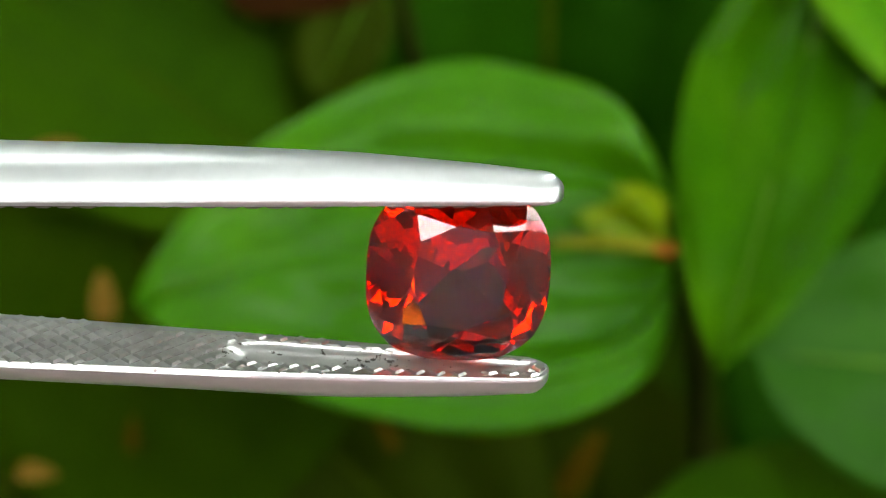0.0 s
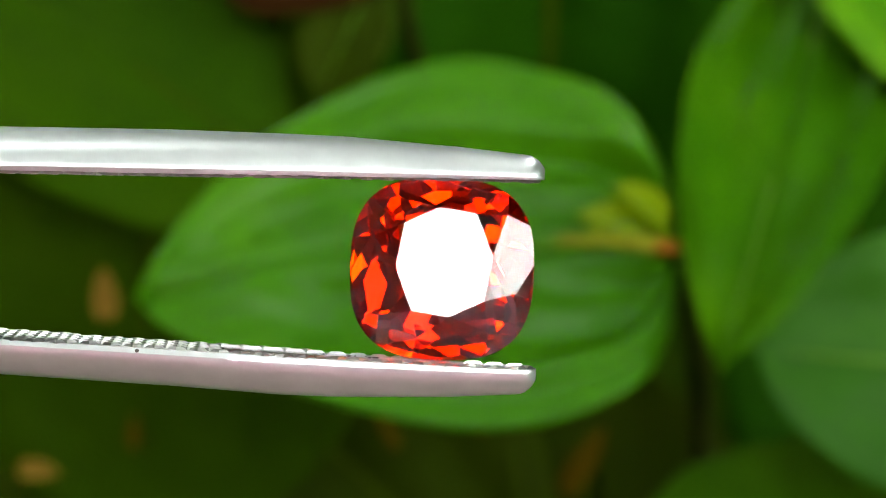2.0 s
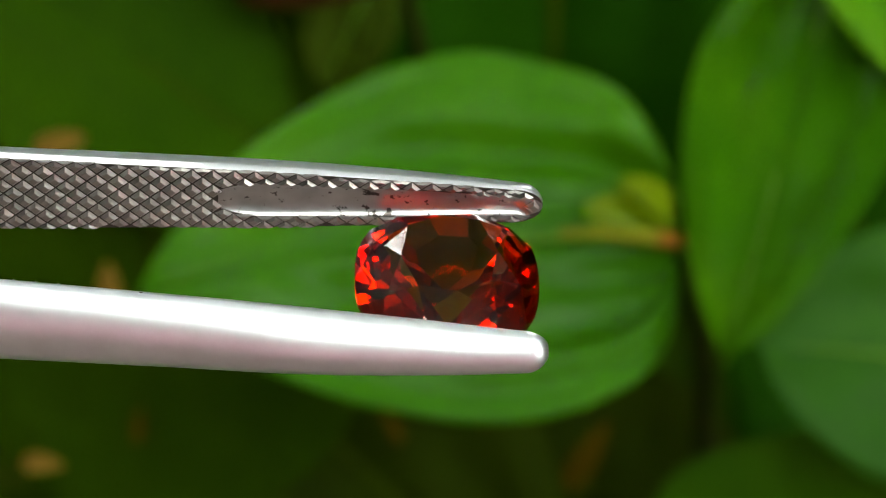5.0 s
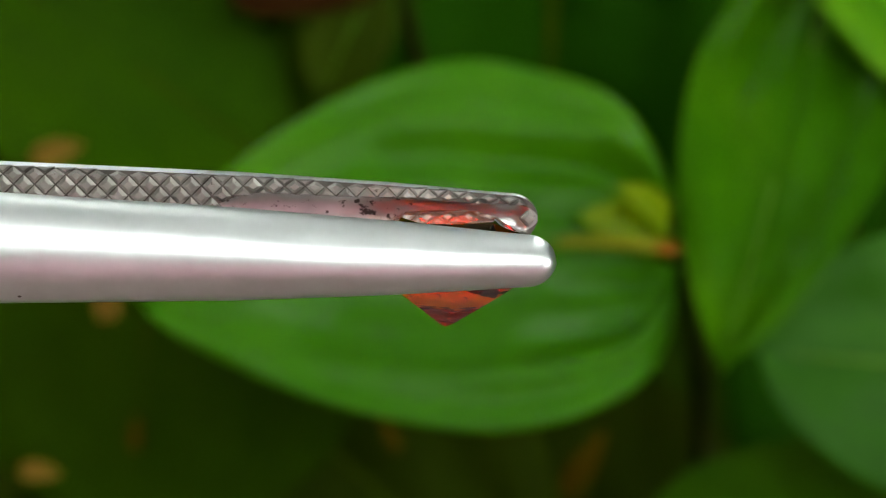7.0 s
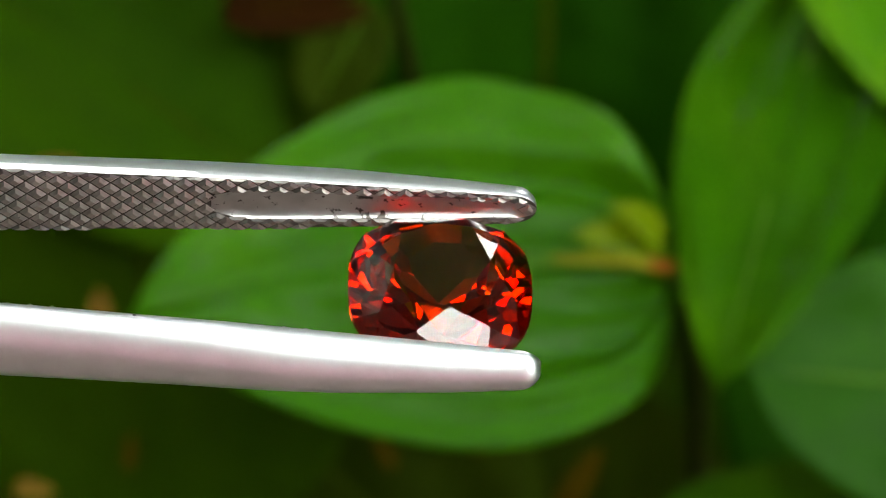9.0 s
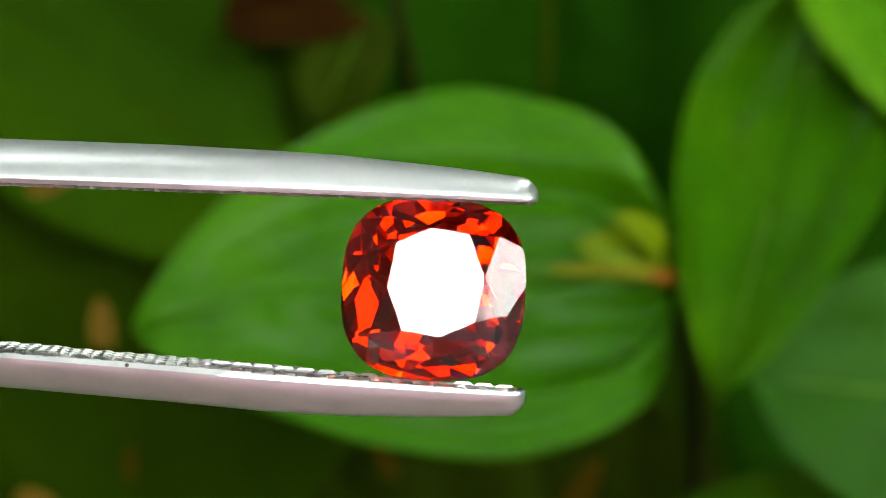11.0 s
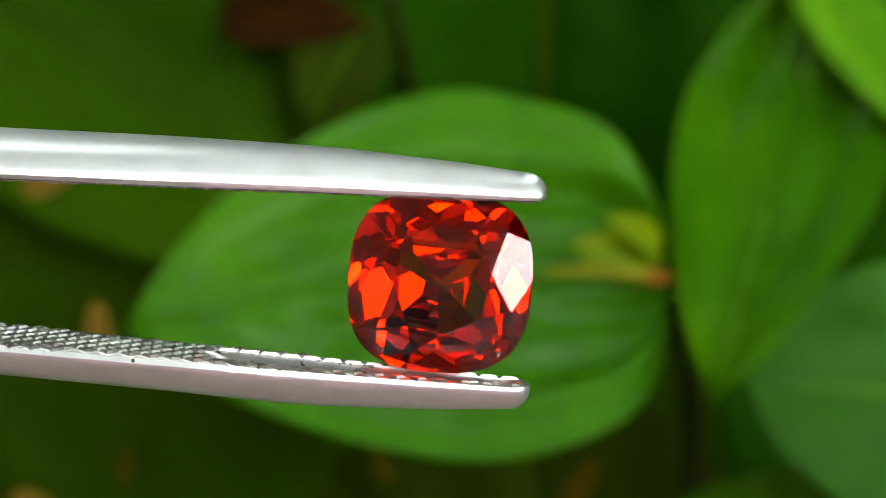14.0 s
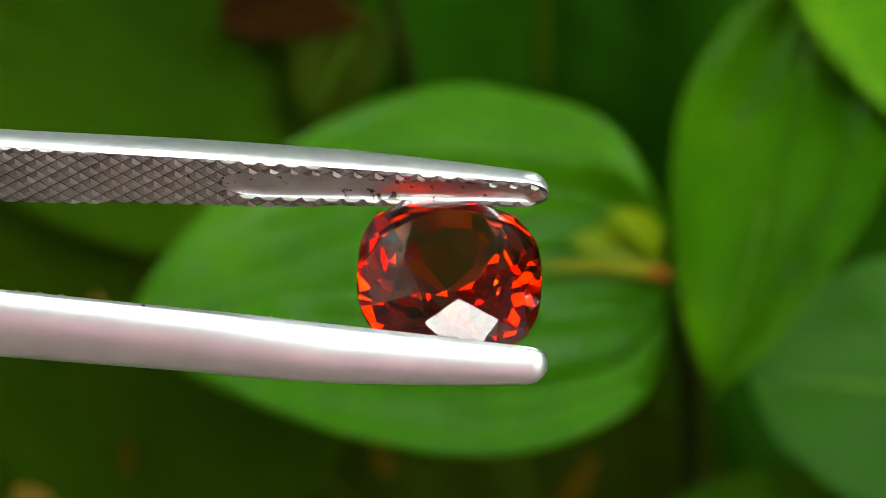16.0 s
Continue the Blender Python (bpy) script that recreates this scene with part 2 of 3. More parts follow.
def build_arm(parent, name, side):
    """One arm: half-round outside, flat inside with a long groove behind the tip."""
    xs = list(np.arange(-115, -20, 5.0)) + list(np.arange(-20, 2.6, 0.4)) + [2.8, 3.0, 3.2, 3.35, 3.5, 3.6, 3.68, 3.73, 3.75]
    bm = bmesh.new()
    loops = []
    for x in xs:
        w, h, g = arm_width(x) / 2, arm_thick(x, side), lerp_table(x, GAP) + TOOTH
        ring = []
        for k in range(25):
            q = math.pi * k / 24
            c, s = math.cos(q), math.sin(q)
            yy = w * c
            zz = h * (0.12 + 0.88 * abs(s) ** 1.4)
            ring.append((yy, zz))
        deep = 0.34 * max(0.0, min(1.0, (x + 8.6) / 0.5)) * max(0.0, min(1.0, (3.3 - x) / 0.4))
        gw = groove_half(x)
        ring += [(-w * 0.94, 0), (-gw * 1.05, 0), (-gw, deep * 0.3), (-gw * 0.72, deep * 0.72), (-gw * 0.36, deep * 0.94), (0, deep),
                 (gw * 0.36, deep * 0.94), (gw * 0.72, deep * 0.72), (gw, deep * 0.3), (gw * 1.05, 0), (w * 0.94, 0)]
        back = lerp_table(x, BACK) if side > 0 else 0
        loops.append([bm.verts.new((x / 1000, (yy + back) / 1000, side * (g + zz) / 1000)) for yy, zz in ring])
    for a_, b_ in zip(loops, loops[1:]):
        for k in range(len(a_)):
            j = (k + 1) % len(a_)
            f_ = bm.faces.new((a_[k], a_[j], b_[j], b_[k]))
            f_.material_index = 0 if k < 25 or k > 34 else 2 if k in (25, 34) or a_[0].co.x < -0.0092 else 1
    bm.faces.new(loops[0])
    bm.faces.new(loops[-1])
    bmesh.ops.recalc_face_normals(bm, faces=bm.faces)
    for e_ in bm.edges:
        if len(e_.link_faces) == 2 and e_.calc_face_angle(0) > 0.7:
            e_.smooth = False
    arm = part(name, bm, STEEL, parent, smooth=True)
    arm.data.materials.append(GROOVE)
    arm.data.materials.append(GRIME_SHADED if side > 0 else KNURL)

    # knurling: rows of flat-topped diamonds inside the rim, cut off along the groove
    bm = bmesh.new()
    px_, py_, flat = 0.80, 0.82, 0.46 if side > 0 else 0.6
    i = 0
    x = TIP - 0.35
    while x > -34:
        for j in range(-8, 9):
            y = (j + (0.5 if i % 2 else 0)) * py_
            half = arm_width(x) / 2
            rim, bank = half * (0.95 if side > 0 else 0.99), groove_half(x) * 1.04 if -9.0 < x < 3.2 else 0.0
            if abs(y) + (0 if side > 0 else py_ / 2) > half + 0.08 or abs(y) < bank - 0.25:
                continue
            side_y = 1 if y > 0 else -1

            def kept(v):
                """Held between the groove and the rim of the jaw."""
                return side_y * min(rim, max(bank, side_y * v)) if bank else max(-rim, min(rim, v))

            g, back = lerp_table(x, GAP), lerp_table(x, BACK) if side > 0 else 0
            tall = TOOTH * random.uniform(0.88, 1.0) * (0.62 if side < 0 else 0.6 if abs(y) + py_ / 2 > rim else 0.82)
            corners = ((px_ / 2, 0), (0, py_ / 2), (-px_ / 2, 0), (0, -py_ / 2))
            if abs(kept(y + py_ / 2) - kept(y - py_ / 2)) < 0.2:
                continue
            base = [bm.verts.new((min(x + dx, TIP - 0.12) / 1000, (kept(y + dy) + (lerp_table(x + dx, BACK) if side > 0 else 0)) / 1000, side * (lerp_table(x + dx, GAP) + TOOTH + 0.012) / 1000)) for dx, dy in corners]
            mid_y = sum(kept(y + dy) for _, dy in corners) / 4

            def ring(share, z):
                """The outline of a tooth, drawn in to a share of its size."""
                return [bm.verts.new((min(x + dx * share, TIP - 0.16 + 0.04 * (share > 0.8)) / 1000, (back + mid_y + (kept(y + dy) - mid_y) * share) / 1000, side * z / 1000)) for dx, dy in corners]

            # dirt and painted shade round each foot, and where groove or rim cuts off
            foot, top = ring(0.9, g + TOOTH), ring(flat, g + TOOTH - tall)
            cut_off = [abs(kept(y + dy) - y - dy) > 0.06 for _, dy in corners]
            for k in range(4):
                m_ = (k + 1) % 4
                bm.faces.new((base[k], base[m_], foot[m_], foot[k])).material_index = 1
                bm.faces.new((foot[k], foot[m_], top[m_], top[k])).material_index = 2 if cut_off[k] or cut_off[m_] else 0
            bm.faces.new(top)
        i += 1
        x -= px_ / 2
    bmesh.ops.remove_doubles(bm, verts=bm.verts[:], dist=4e-6)
    bmesh.ops.recalc_face_normals(bm, faces=bm.faces)
    grip = part("knurled_grip", bm, KNURL if side < 0 else KNURL_STAINED_DIM, arm, "diamond-knurled gripping face" if side < 0 else "stained diamond-knurled gripping face, dimmed in its colour")
    for mat in (STEEL_SHADED, KNURL) if side < 0 else (GRIME_SHADED, STEEL_SHADED):
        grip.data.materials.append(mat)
    return arm


tweezers = thing("tweezers", "satin stainless steel gem tweezers with knurled grooved tips", "tweezers")
build_arm(tweezers, "arm", 1)
build_arm(tweezers, "arm", -1)


# ---- the stone ----
def build_gem():
    """Cushion brilliant: a rounded prism cut by the planes of its facets. Table towards -y."""
    A, B, N = 3.5, 3.46, 2.75
    CROWN, GIRD = 1.2, 0.12
    # the crown is cut a little askew to the outline
    SKEW = radians(8)

    def rim(q, z):
        c, s = math.cos(q), math.sin(q)
        k = (abs(c / A) ** N + abs(s / B) ** N) ** (-1 / N)
        return Vector((k * c, k * s, z))

    bm = bmesh.new()
    low = [bm.verts.new(rim(2 * math.pi * k / 96, -4)) for k in range(96)]
    top = [bm.verts.new(rim(2 * math.pi * k / 96, 3)) for k in range(96)]
    for k in range(96):
        j = (k + 1) % 96
        bm.faces.new((low[k], low[j], top[j], top[k]))
    bm.faces.new(top)
    bm.faces.new(low)
    bmesh.ops.recalc_face_normals(bm, faces=bm.faces)

    def cut(co, no):
        if no.dot(co) < 0:
            no = -no
        res = bmesh.ops.bisect_plane(bm, geom=bm.verts[:] + bm.edges[:] + bm.faces[:], dist=1e-6, plane_co=co, plane_no=no, clear_outer=True)
        edges = [e_ for e_ in bm.edges if len(e_.link_faces) == 1]
        if edges:
            bmesh.ops.contextual_create(bm, geom=edges)

    def plane3(p, q, r_):
        return p, (q - p).cross(r_ - p).normalized()

    def main_plane(i, apex, z):
        q = math.pi * i / 4 + SKEW * 0.5
        p = rim(q, z)
        tan = Matrix.Rotation(SKEW * 0.8, 3, "Z") @ (rim(q + 0.02, z) - rim(q - 0.02, z))
        return p, tan.cross(apex - p).normalized()

    def meet(pa, pb, z):
        m_ = Matrix((pa[1], pb[1], (0, 0, 1)))
        return m_.inverted() @ Vector((pa[1].dot(pa[0]), pb[1].dot(pb[0]), z))

    tx, ty = 1.84, 2.07
    table = [Vector((tx * math.cos(math.pi * i / 4 + SKEW) * (1.06 if i % 2 else 1) , ty * math.sin(math.pi * i / 4 + SKEW) * (1.14 if i % 2 else 1) + 0.2, CROWN)) for i in range(8)]
    mains = [main_plane(i, table[i], GIRD) for i in range(8)]
    for p in mains:
        cut(*p)
    cut(Vector((0, 0, CROWN)), Vector((0, 0, 1)))
    for i in range(8):
        j = (i + 1) % 8
        k_ = meet(mains[i], mains[j], CROWN * 0.62)
        cut(*plane3(table[i], table[j], k_))
        first, mid, last = [rim(math.pi * (i + k) / 4 + SKEW * 0.7, GIRD) for k in (0, 0.5, 1)]
        k_ = meet(mains[i], mains[j], CROWN * 0.58)
        cut(*plane3(first, mid, k_))
        cut(*plane3(mid, last, k_))

    def tier(q, share, z, slope):
        p, d = rim(q, z), rim(q + 0.03, 0) - rim(q - 0.03, 0)
        out = Vector((d.y, -d.x, 0)).normalized()
        slope = radians(slope + chance.uniform(-2.4, 2.4))
        cut(Vector((p.x * share, p.y * share, z)), out * math.sin(slope) - Vector((0, 0, math.cos(slope))))

    chance = random.Random(5)
    for i in range(16):
        tier(math.pi * (i + 0.5) / 8, 1.0, -GIRD, 50)
    for i in range(16):
        tier(math.pi * i / 8, 0.9, -0.53, 44)
    for i in range(8):
        tier(math.pi * i / 4, 0.74, -1.19, 38 - 3.5 * math.sin(math.pi * i / 4))
        tier(math.pi * (i + 0.5) / 4, 0.75, -1.15, 41.5 - 3.5 * math.sin(math.pi * (i + 0.5) / 4))
    for i in range(8):
        tier(math.pi * (i + 0.5) / 4, 0.18, -2.56, 33 - 5 * math.sin(math.pi * (i + 0.5) / 4))
    bmesh.ops.remove_doubles(bm, verts=bm.verts[:], dist=1e-4)
    bmesh.ops.recalc_face_normals(bm, faces=bm.faces)
    # table towards the viewer, seated a little tilted between the tips
    m_ = Matrix.Scale(0.001, 4) @ pose(0.05, 0.58, 0.03, 84, 0, 0)
    bmesh.ops.transform(bm, matrix=m_, verts=bm.verts[:])
    return bm


gem = tagged(part("gemstone", build_gem(), GEM), "orange-red faceted cushion-cut gemstone gripped between tweezers", "gemstone")
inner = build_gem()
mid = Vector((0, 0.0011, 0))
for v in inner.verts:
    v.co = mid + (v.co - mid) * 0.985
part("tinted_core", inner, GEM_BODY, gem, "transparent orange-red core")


# ---- plants of the bed ----
def bed(a, b, d):
    """A point of the bed: bearings to the right and up in thousandths, distance in metres."""
    return VIEW @ Vector((a * d / 1000, b * d / 1000, -d))


def leaf_bmesh(length, width, bend=0.0, fold=0.25, droop=0.1, full=0.42, point=0.75, waves=7, thick=0.0004, seed=0, crumple=0.03, ripple=0.0):
    """A blade with folded halves, quilted between the side veins, with thickness."""
    NU, NV = (64, 56) if ripple else (44, 20)
    bm = bmesh.new()
    peak = full / (full + point)
    top_w = peak ** full * (1 - peak) ** point
    sides = []
    for face in (1, -1):
        grid = []
        for i in range(NU + 1):
            s = (i / NU) ** 1.35
            half = width / 2 * (s ** full * (1 - s) ** point) / top_w
            row = []
            for j in range(NV + 1):
                v = 2 * j / NV - 1
                y = v * half * (1 + 0.03 * noise.noise((s * 6, v * 0.5 + seed, 0))) + bend * length * s ** 5
                x = length * s - abs(v) * half * 0.05
                z = fold * abs(v * half) - droop * length * s * s
                phase = (s - 0.28 * abs(v)) * waves * 2 * math.pi
                z += 0.004 * width * math.sin(phase) * min(1, abs(v) * 3) * (1 - abs(v) ** 3)
                # long veins that run out from the base and follow the margin
                z += 0.036 * width * math.sin(abs(v) * 1.7 * 2 * math.pi + noise.noise((s * 3, seed, 1))) * (1 - s) ** 1.2
                # raised bands between those veins, strongest towards the base
                z += ripple * 0.022 * width * math.sin(abs(v) * 3.4 * 2 * math.pi + 2.5 * noise.noise((s * 2.5, v, seed + 5))) * (1 - s) ** 1.5 * min(1, s * 8)
                z += crumple * width * (noise.noise((s * 2.2, v * 1.1, seed * 3.7)) + 0.5 * noise.noise((s * 5.5, v * 2.6, seed * 1.9)))
                row.append(bm.verts.new((x, y, z + face * thick / 2)))
            grid.append(row)
        sides.append(grid)
    up, dn = sides
    for i in range(NU):
        for j in range(NV):
            bm.faces.new((up[i][j], up[i + 1][j], up[i + 1][j + 1], up[i][j + 1]))
            bm.faces.new((dn[i][j + 1], dn[i + 1][j + 1], dn[i + 1][j], dn[i][j]))
        for j, (f, g_) in ((0, (1, 0)), (NV, (0, 1))):
            a_, b_ = i + f, i + g_
            bm.faces.new((up[a_][j], up[b_][j], dn[b_][j], dn[a_][j]))
    return bm


def tube(points, radii, sides=10):
    bm = bmesh.new()
    loops = []
    for i, p in enumerate(points):
        p = Vector(p)
        d = (Vector(points[min(i + 1, len(points) - 1)]) - Vector(points[max(i - 1, 0)])).normalized()
        u = d.orthogonal().normalized()
        w = d.cross(u)
        loops.append([bm.verts.new(p + radii[i] * (math.cos(q) * u + math.sin(q) * w)) for q in [2 * math.pi * k / sides for k in range(sides)]])
        if i:
            prev_ = loops[-2]
            best = min(range(sides), key=lambda k: (loops[-1][k].co - prev_[0].co).length)
            loops[-1] = loops[-1][best:] + loops[-1][:best]
    for a_, b_ in zip(loops, loops[1:]):
        for k in range(sides):
            j = (k + 1) % sides
            bm.faces.new((a_[k], a_[j], b_[j], b_[k]))
    bm.faces.new(loops[0])
    bm.faces.new(loops[-1])
    bmesh.ops.recalc_face_normals(bm, faces=bm.faces)
    return bm


def place(base, tip, facing):
    """Pose of a leaf that runs from base to tip with its upper side towards facing."""
    x = (tip - base).normalized()
    z = (facing - facing.dot(x) * x).normalized()
    y = z.cross(x)
    return Matrix.Translation(base) @ Matrix((x, y, z)).transposed().to_4x4()


def add_leaf(plant, mat, base, tip, width, tilt=(0, 0), label="", **shape):
    """A leaf of a plant; tilt leans its upper side to the right and up from the viewer's line."""
    p, q = bed(*base), bed(*tip)
    face = VIEW.to_3x3() @ Vector((tilt[0], tilt[1], 1))
    ob = part("leaf", leaf_bmesh((q - p).length, width, **shape), mat, plant, label, True)
    ob.matrix_world = place(p, q, face)
    # raised midrib under and on the blade
    L, bend, droop = (q - p).length, shape.get("bend", 0.0), shape.get("droop", 0.1)
    pts = [(L * s, bend * L * s ** 5, -droop * L * s * s + 0.0002) for s in [k / 14 * 0.97 for k in range(15)]]
    rib = part("midrib", tube(pts, [0.0009 * (1 - 0.85 * k / 14) * width / 0.044 for k in range(15)], 8), DARK_RIB if mat in (LEAF_DARK, LEAF_MOSS, LEAF_DEEP, LEAF_SHADE) else MIDRIB, ob, "", True)
    return ob


def soil_below(p):
    return Vector((p.x, p.y + 0.02, -0.01))


def stalk(plant, points, r0, r1, mat, name="stem"):
    n_ = len(points)
    fine = []
    for k in range((n_ - 1) * 6 + 1):
        u = k / 6
        i = min(int(u), n_ - 2)
        f = u - i
        p0, p1, p2, p3 = (points[max(0, min(n_ - 1, i + d))] for d in (-1, 0, 1, 2))
        fine.append(0.5 * (2 * p1 + (p2 - p0) * f + (2 * p0 - 5 * p1 + 4 * p2 - p3) * f * f + (3 * p1 - p0 - 3 * p2 + p3) * f ** 3))
    return part(name, tube(fine, [r0 + (r1 - r0) * k / (len(fine) - 1) for k in range(len(fine))]), mat, plant, "", True)


herb = thing("broadleaf_plant", "bright green broad-leaved garden plant growing from soil", "plant")
add_leaf(herb, LEAF, (90.9, 1.6, 0.302), (-123.2, -1.1, 0.296), 0.0471, (0.1, 0.35), label="large ovate bright green leaf", bend=0.085, droop=0.03, fold=0.12, seed=1, crumple=0.055, ripple=1.2)
add_leaf(herb, LEAF_B, (157.0, 118.0, 0.312), (109.5, -46.5, 0.290), 0.0265, (-0.2, 0.25), label="fresh green leaf hanging tip down", droop=0.03, fold=0.12, full=0.45, point=0.8, crumple=0.10, ripple=0.35, seed=2)
add_leaf(herb, LEAF_PALE, (153.0, 144.0, 0.305), (238.0, 36.0, 0.300), 0.0252, (0.2, 0.5), label="fresh pale green leaf", droop=0.05, fold=0.15, seed=3)
add_leaf(herb, LEAF_GREY, (245.0, -52.0, 0.338), (123.5, -40.5, 0.326), 0.0360, (0.1, 0.2), label="grey-green leaf in shade", droop=0.02, fold=0.1, full=0.5, point=0.62, seed=5, crumple=0.07)
add_leaf(herb, LEAF_MOSS, (150.0, -165.0, 0.355), (130.0, -76.0, 0.365), 0.0437, (0, 0.3), droop=0.05, full=0.6, point=0.4, seed=6)
# young yellow shoot over the joint, and the stems
for base, tip, w in (((87.3, 5.8, 0.298), (56.5, 14.8, 0.292), 0.0055), ((86.8, 8.1, 0.298), (72.6, 25.0, 0.290), 0.005), ((87.3, 3.6, 0.298), (59.8, 7.4, 0.293), 0.004)):
    p, q = bed(*base), bed(*tip)
    shoot = part("young_leaf", leaf_bmesh((q - p).length, w, fold=0.5, droop=0.15, seed=9), BUD, herb, "small yellow-green young leaf", True)
    shoot.matrix_world = place(p, q, VIEW.to_3x3() @ Vector((0.1, 0.5, 1)))
joint, low = bed(92.4, 0.2, 0.304), bed(101.4, -80.7, 0.400)
stalk(herb, [soil_below(low), low, joint, bed(102.6, 25.0, 0.340)], 0.0022, 0.0012, STEM)
stalk(herb, [joint, bed(89.1, -0.2, 0.297), bed(81.2, 1.1, 0.294)], 0.0010, 0.0008, RED_STEM)
stalk(herb, [bed(82.3, 1.1, 0.294), bed(66.6, 2.5, 0.291), bed(44.1, 2.5, 0.290)], 0.0009, 0.0005, PETIOLE, "petiole")
stalk(herb, [low, bed(183.5, -125.7, 0.410), bed(237.5, -26.8, 0.360)], 0.0015, 0.0008, STEM)
stalk(herb, [joint, bed(122.8, 65.4, 0.320), bed(141.9, 112.7, 0.315)], 0.0012, 0.0007, STEM)
shade = thing("dark_leaved_shrub", "large-leaved shrub behind, shade put into its dark green", "plant")
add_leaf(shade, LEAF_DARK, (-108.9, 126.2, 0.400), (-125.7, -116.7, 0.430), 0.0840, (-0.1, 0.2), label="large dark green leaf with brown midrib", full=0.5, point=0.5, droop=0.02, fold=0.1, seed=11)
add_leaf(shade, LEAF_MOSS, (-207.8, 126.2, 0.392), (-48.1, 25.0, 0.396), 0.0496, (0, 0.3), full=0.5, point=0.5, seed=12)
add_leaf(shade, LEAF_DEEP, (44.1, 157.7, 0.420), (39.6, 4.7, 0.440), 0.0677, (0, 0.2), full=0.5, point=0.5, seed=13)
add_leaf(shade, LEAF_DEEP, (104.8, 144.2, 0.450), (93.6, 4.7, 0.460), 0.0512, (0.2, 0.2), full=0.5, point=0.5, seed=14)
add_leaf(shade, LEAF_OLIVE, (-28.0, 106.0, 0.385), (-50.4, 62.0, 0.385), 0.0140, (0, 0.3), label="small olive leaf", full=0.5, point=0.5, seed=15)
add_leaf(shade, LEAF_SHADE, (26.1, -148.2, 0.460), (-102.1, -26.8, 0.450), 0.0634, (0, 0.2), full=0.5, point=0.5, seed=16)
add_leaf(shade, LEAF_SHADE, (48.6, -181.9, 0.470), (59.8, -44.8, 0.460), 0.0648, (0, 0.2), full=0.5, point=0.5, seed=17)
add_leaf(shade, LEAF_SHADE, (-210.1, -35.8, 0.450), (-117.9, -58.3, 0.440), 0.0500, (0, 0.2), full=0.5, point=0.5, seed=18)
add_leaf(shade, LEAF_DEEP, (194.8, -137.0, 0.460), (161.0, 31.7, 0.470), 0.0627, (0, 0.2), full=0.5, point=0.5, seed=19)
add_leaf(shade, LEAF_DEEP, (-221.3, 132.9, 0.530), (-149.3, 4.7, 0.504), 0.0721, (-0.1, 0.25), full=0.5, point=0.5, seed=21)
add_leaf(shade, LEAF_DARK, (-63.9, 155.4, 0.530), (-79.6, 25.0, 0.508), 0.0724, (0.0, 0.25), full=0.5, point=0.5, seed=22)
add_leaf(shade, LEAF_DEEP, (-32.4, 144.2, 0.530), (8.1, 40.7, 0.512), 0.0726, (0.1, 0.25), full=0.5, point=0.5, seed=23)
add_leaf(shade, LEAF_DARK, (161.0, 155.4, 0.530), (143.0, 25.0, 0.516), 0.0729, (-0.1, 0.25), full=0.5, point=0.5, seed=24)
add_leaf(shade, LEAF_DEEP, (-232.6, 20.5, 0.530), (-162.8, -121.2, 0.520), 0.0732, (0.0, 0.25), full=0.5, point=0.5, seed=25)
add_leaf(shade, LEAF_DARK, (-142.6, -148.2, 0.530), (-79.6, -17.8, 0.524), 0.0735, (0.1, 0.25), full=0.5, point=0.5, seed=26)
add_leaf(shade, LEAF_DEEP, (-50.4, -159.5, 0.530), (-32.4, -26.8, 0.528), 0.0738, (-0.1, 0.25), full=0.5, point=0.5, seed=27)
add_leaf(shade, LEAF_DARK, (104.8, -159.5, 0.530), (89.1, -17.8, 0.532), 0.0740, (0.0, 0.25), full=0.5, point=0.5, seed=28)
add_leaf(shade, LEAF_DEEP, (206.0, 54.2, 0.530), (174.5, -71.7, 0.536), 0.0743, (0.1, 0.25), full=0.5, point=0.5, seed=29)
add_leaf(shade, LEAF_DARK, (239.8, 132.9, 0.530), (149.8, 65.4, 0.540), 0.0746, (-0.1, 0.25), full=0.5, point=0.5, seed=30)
root = bed(10, -60, 0.52)
for spot in ((-108.9, 126.2, 0.400), (-142.6, 121.7, 0.430), (44.1, 157.7, 0.420), (104.8, 144.2, 0.450), (26.1, -148.2, 0.460), (48.6, -181.9, 0.470), (-210.1, -35.8, 0.450), (194.8, -137.0, 0.460), (-18.9, 112.7, 0.400)):
    stalk(shade, [soil_below(root), root, bed(*spot)], 0.0025, 0.0012, STEM)
# yellowed scraps of leaf caught on the shrub
for a, b, d, size, turn in ((-164.6, 34.4, 0.385, 0.0082, 0.4), (-134.7, -29.0, 0.390, 0.008, 1.6), (-169.6, -88.6, 0.395, 0.0065, 0.0), (47.5, -98.7, 0.420, 0.013, 1.05), (13.7, -74.0, 0.430, 0.007, 1.2), (-18.9, -80.7, 0.430, 0.007, 2.0), (-124.1, -80.7, 0.420, 0.006, 1.5), (-86.0, 103.5, 0.385, 0.022, 0.02)):
    p = bed(a, b, d)
    q = p + VIEW.to_3x3() @ Vector((math.cos(turn), math.sin(turn), 0.2)) * size
    scrap = part("dry_leaf", leaf_bmesh(size, size * (0.5 if d < 0.4 else 0.34), fold=0.3, droop=0.2, seed=a), DRY if a < -130 else RUST if b > 80 else BROWN, None, "", True)
    scrap.matrix_world = place(p, q, VIEW.to_3x3() @ Vector((0.1, 0.4, 1)))
    tagged(scrap, "small dry orange-yellow leaf caught on the shrub", "leaf", "dry leaves")
    part("midrib", tube([(size * u, 0, 0.0002 - 0.2 * size * u * u) for u in (0, 0.25, 0.5, 0.75, 0.96)], [0.0003, 0.00026, 0.0002, 0.00015, 0.0001], 6), BROWN, scrap, "", True)

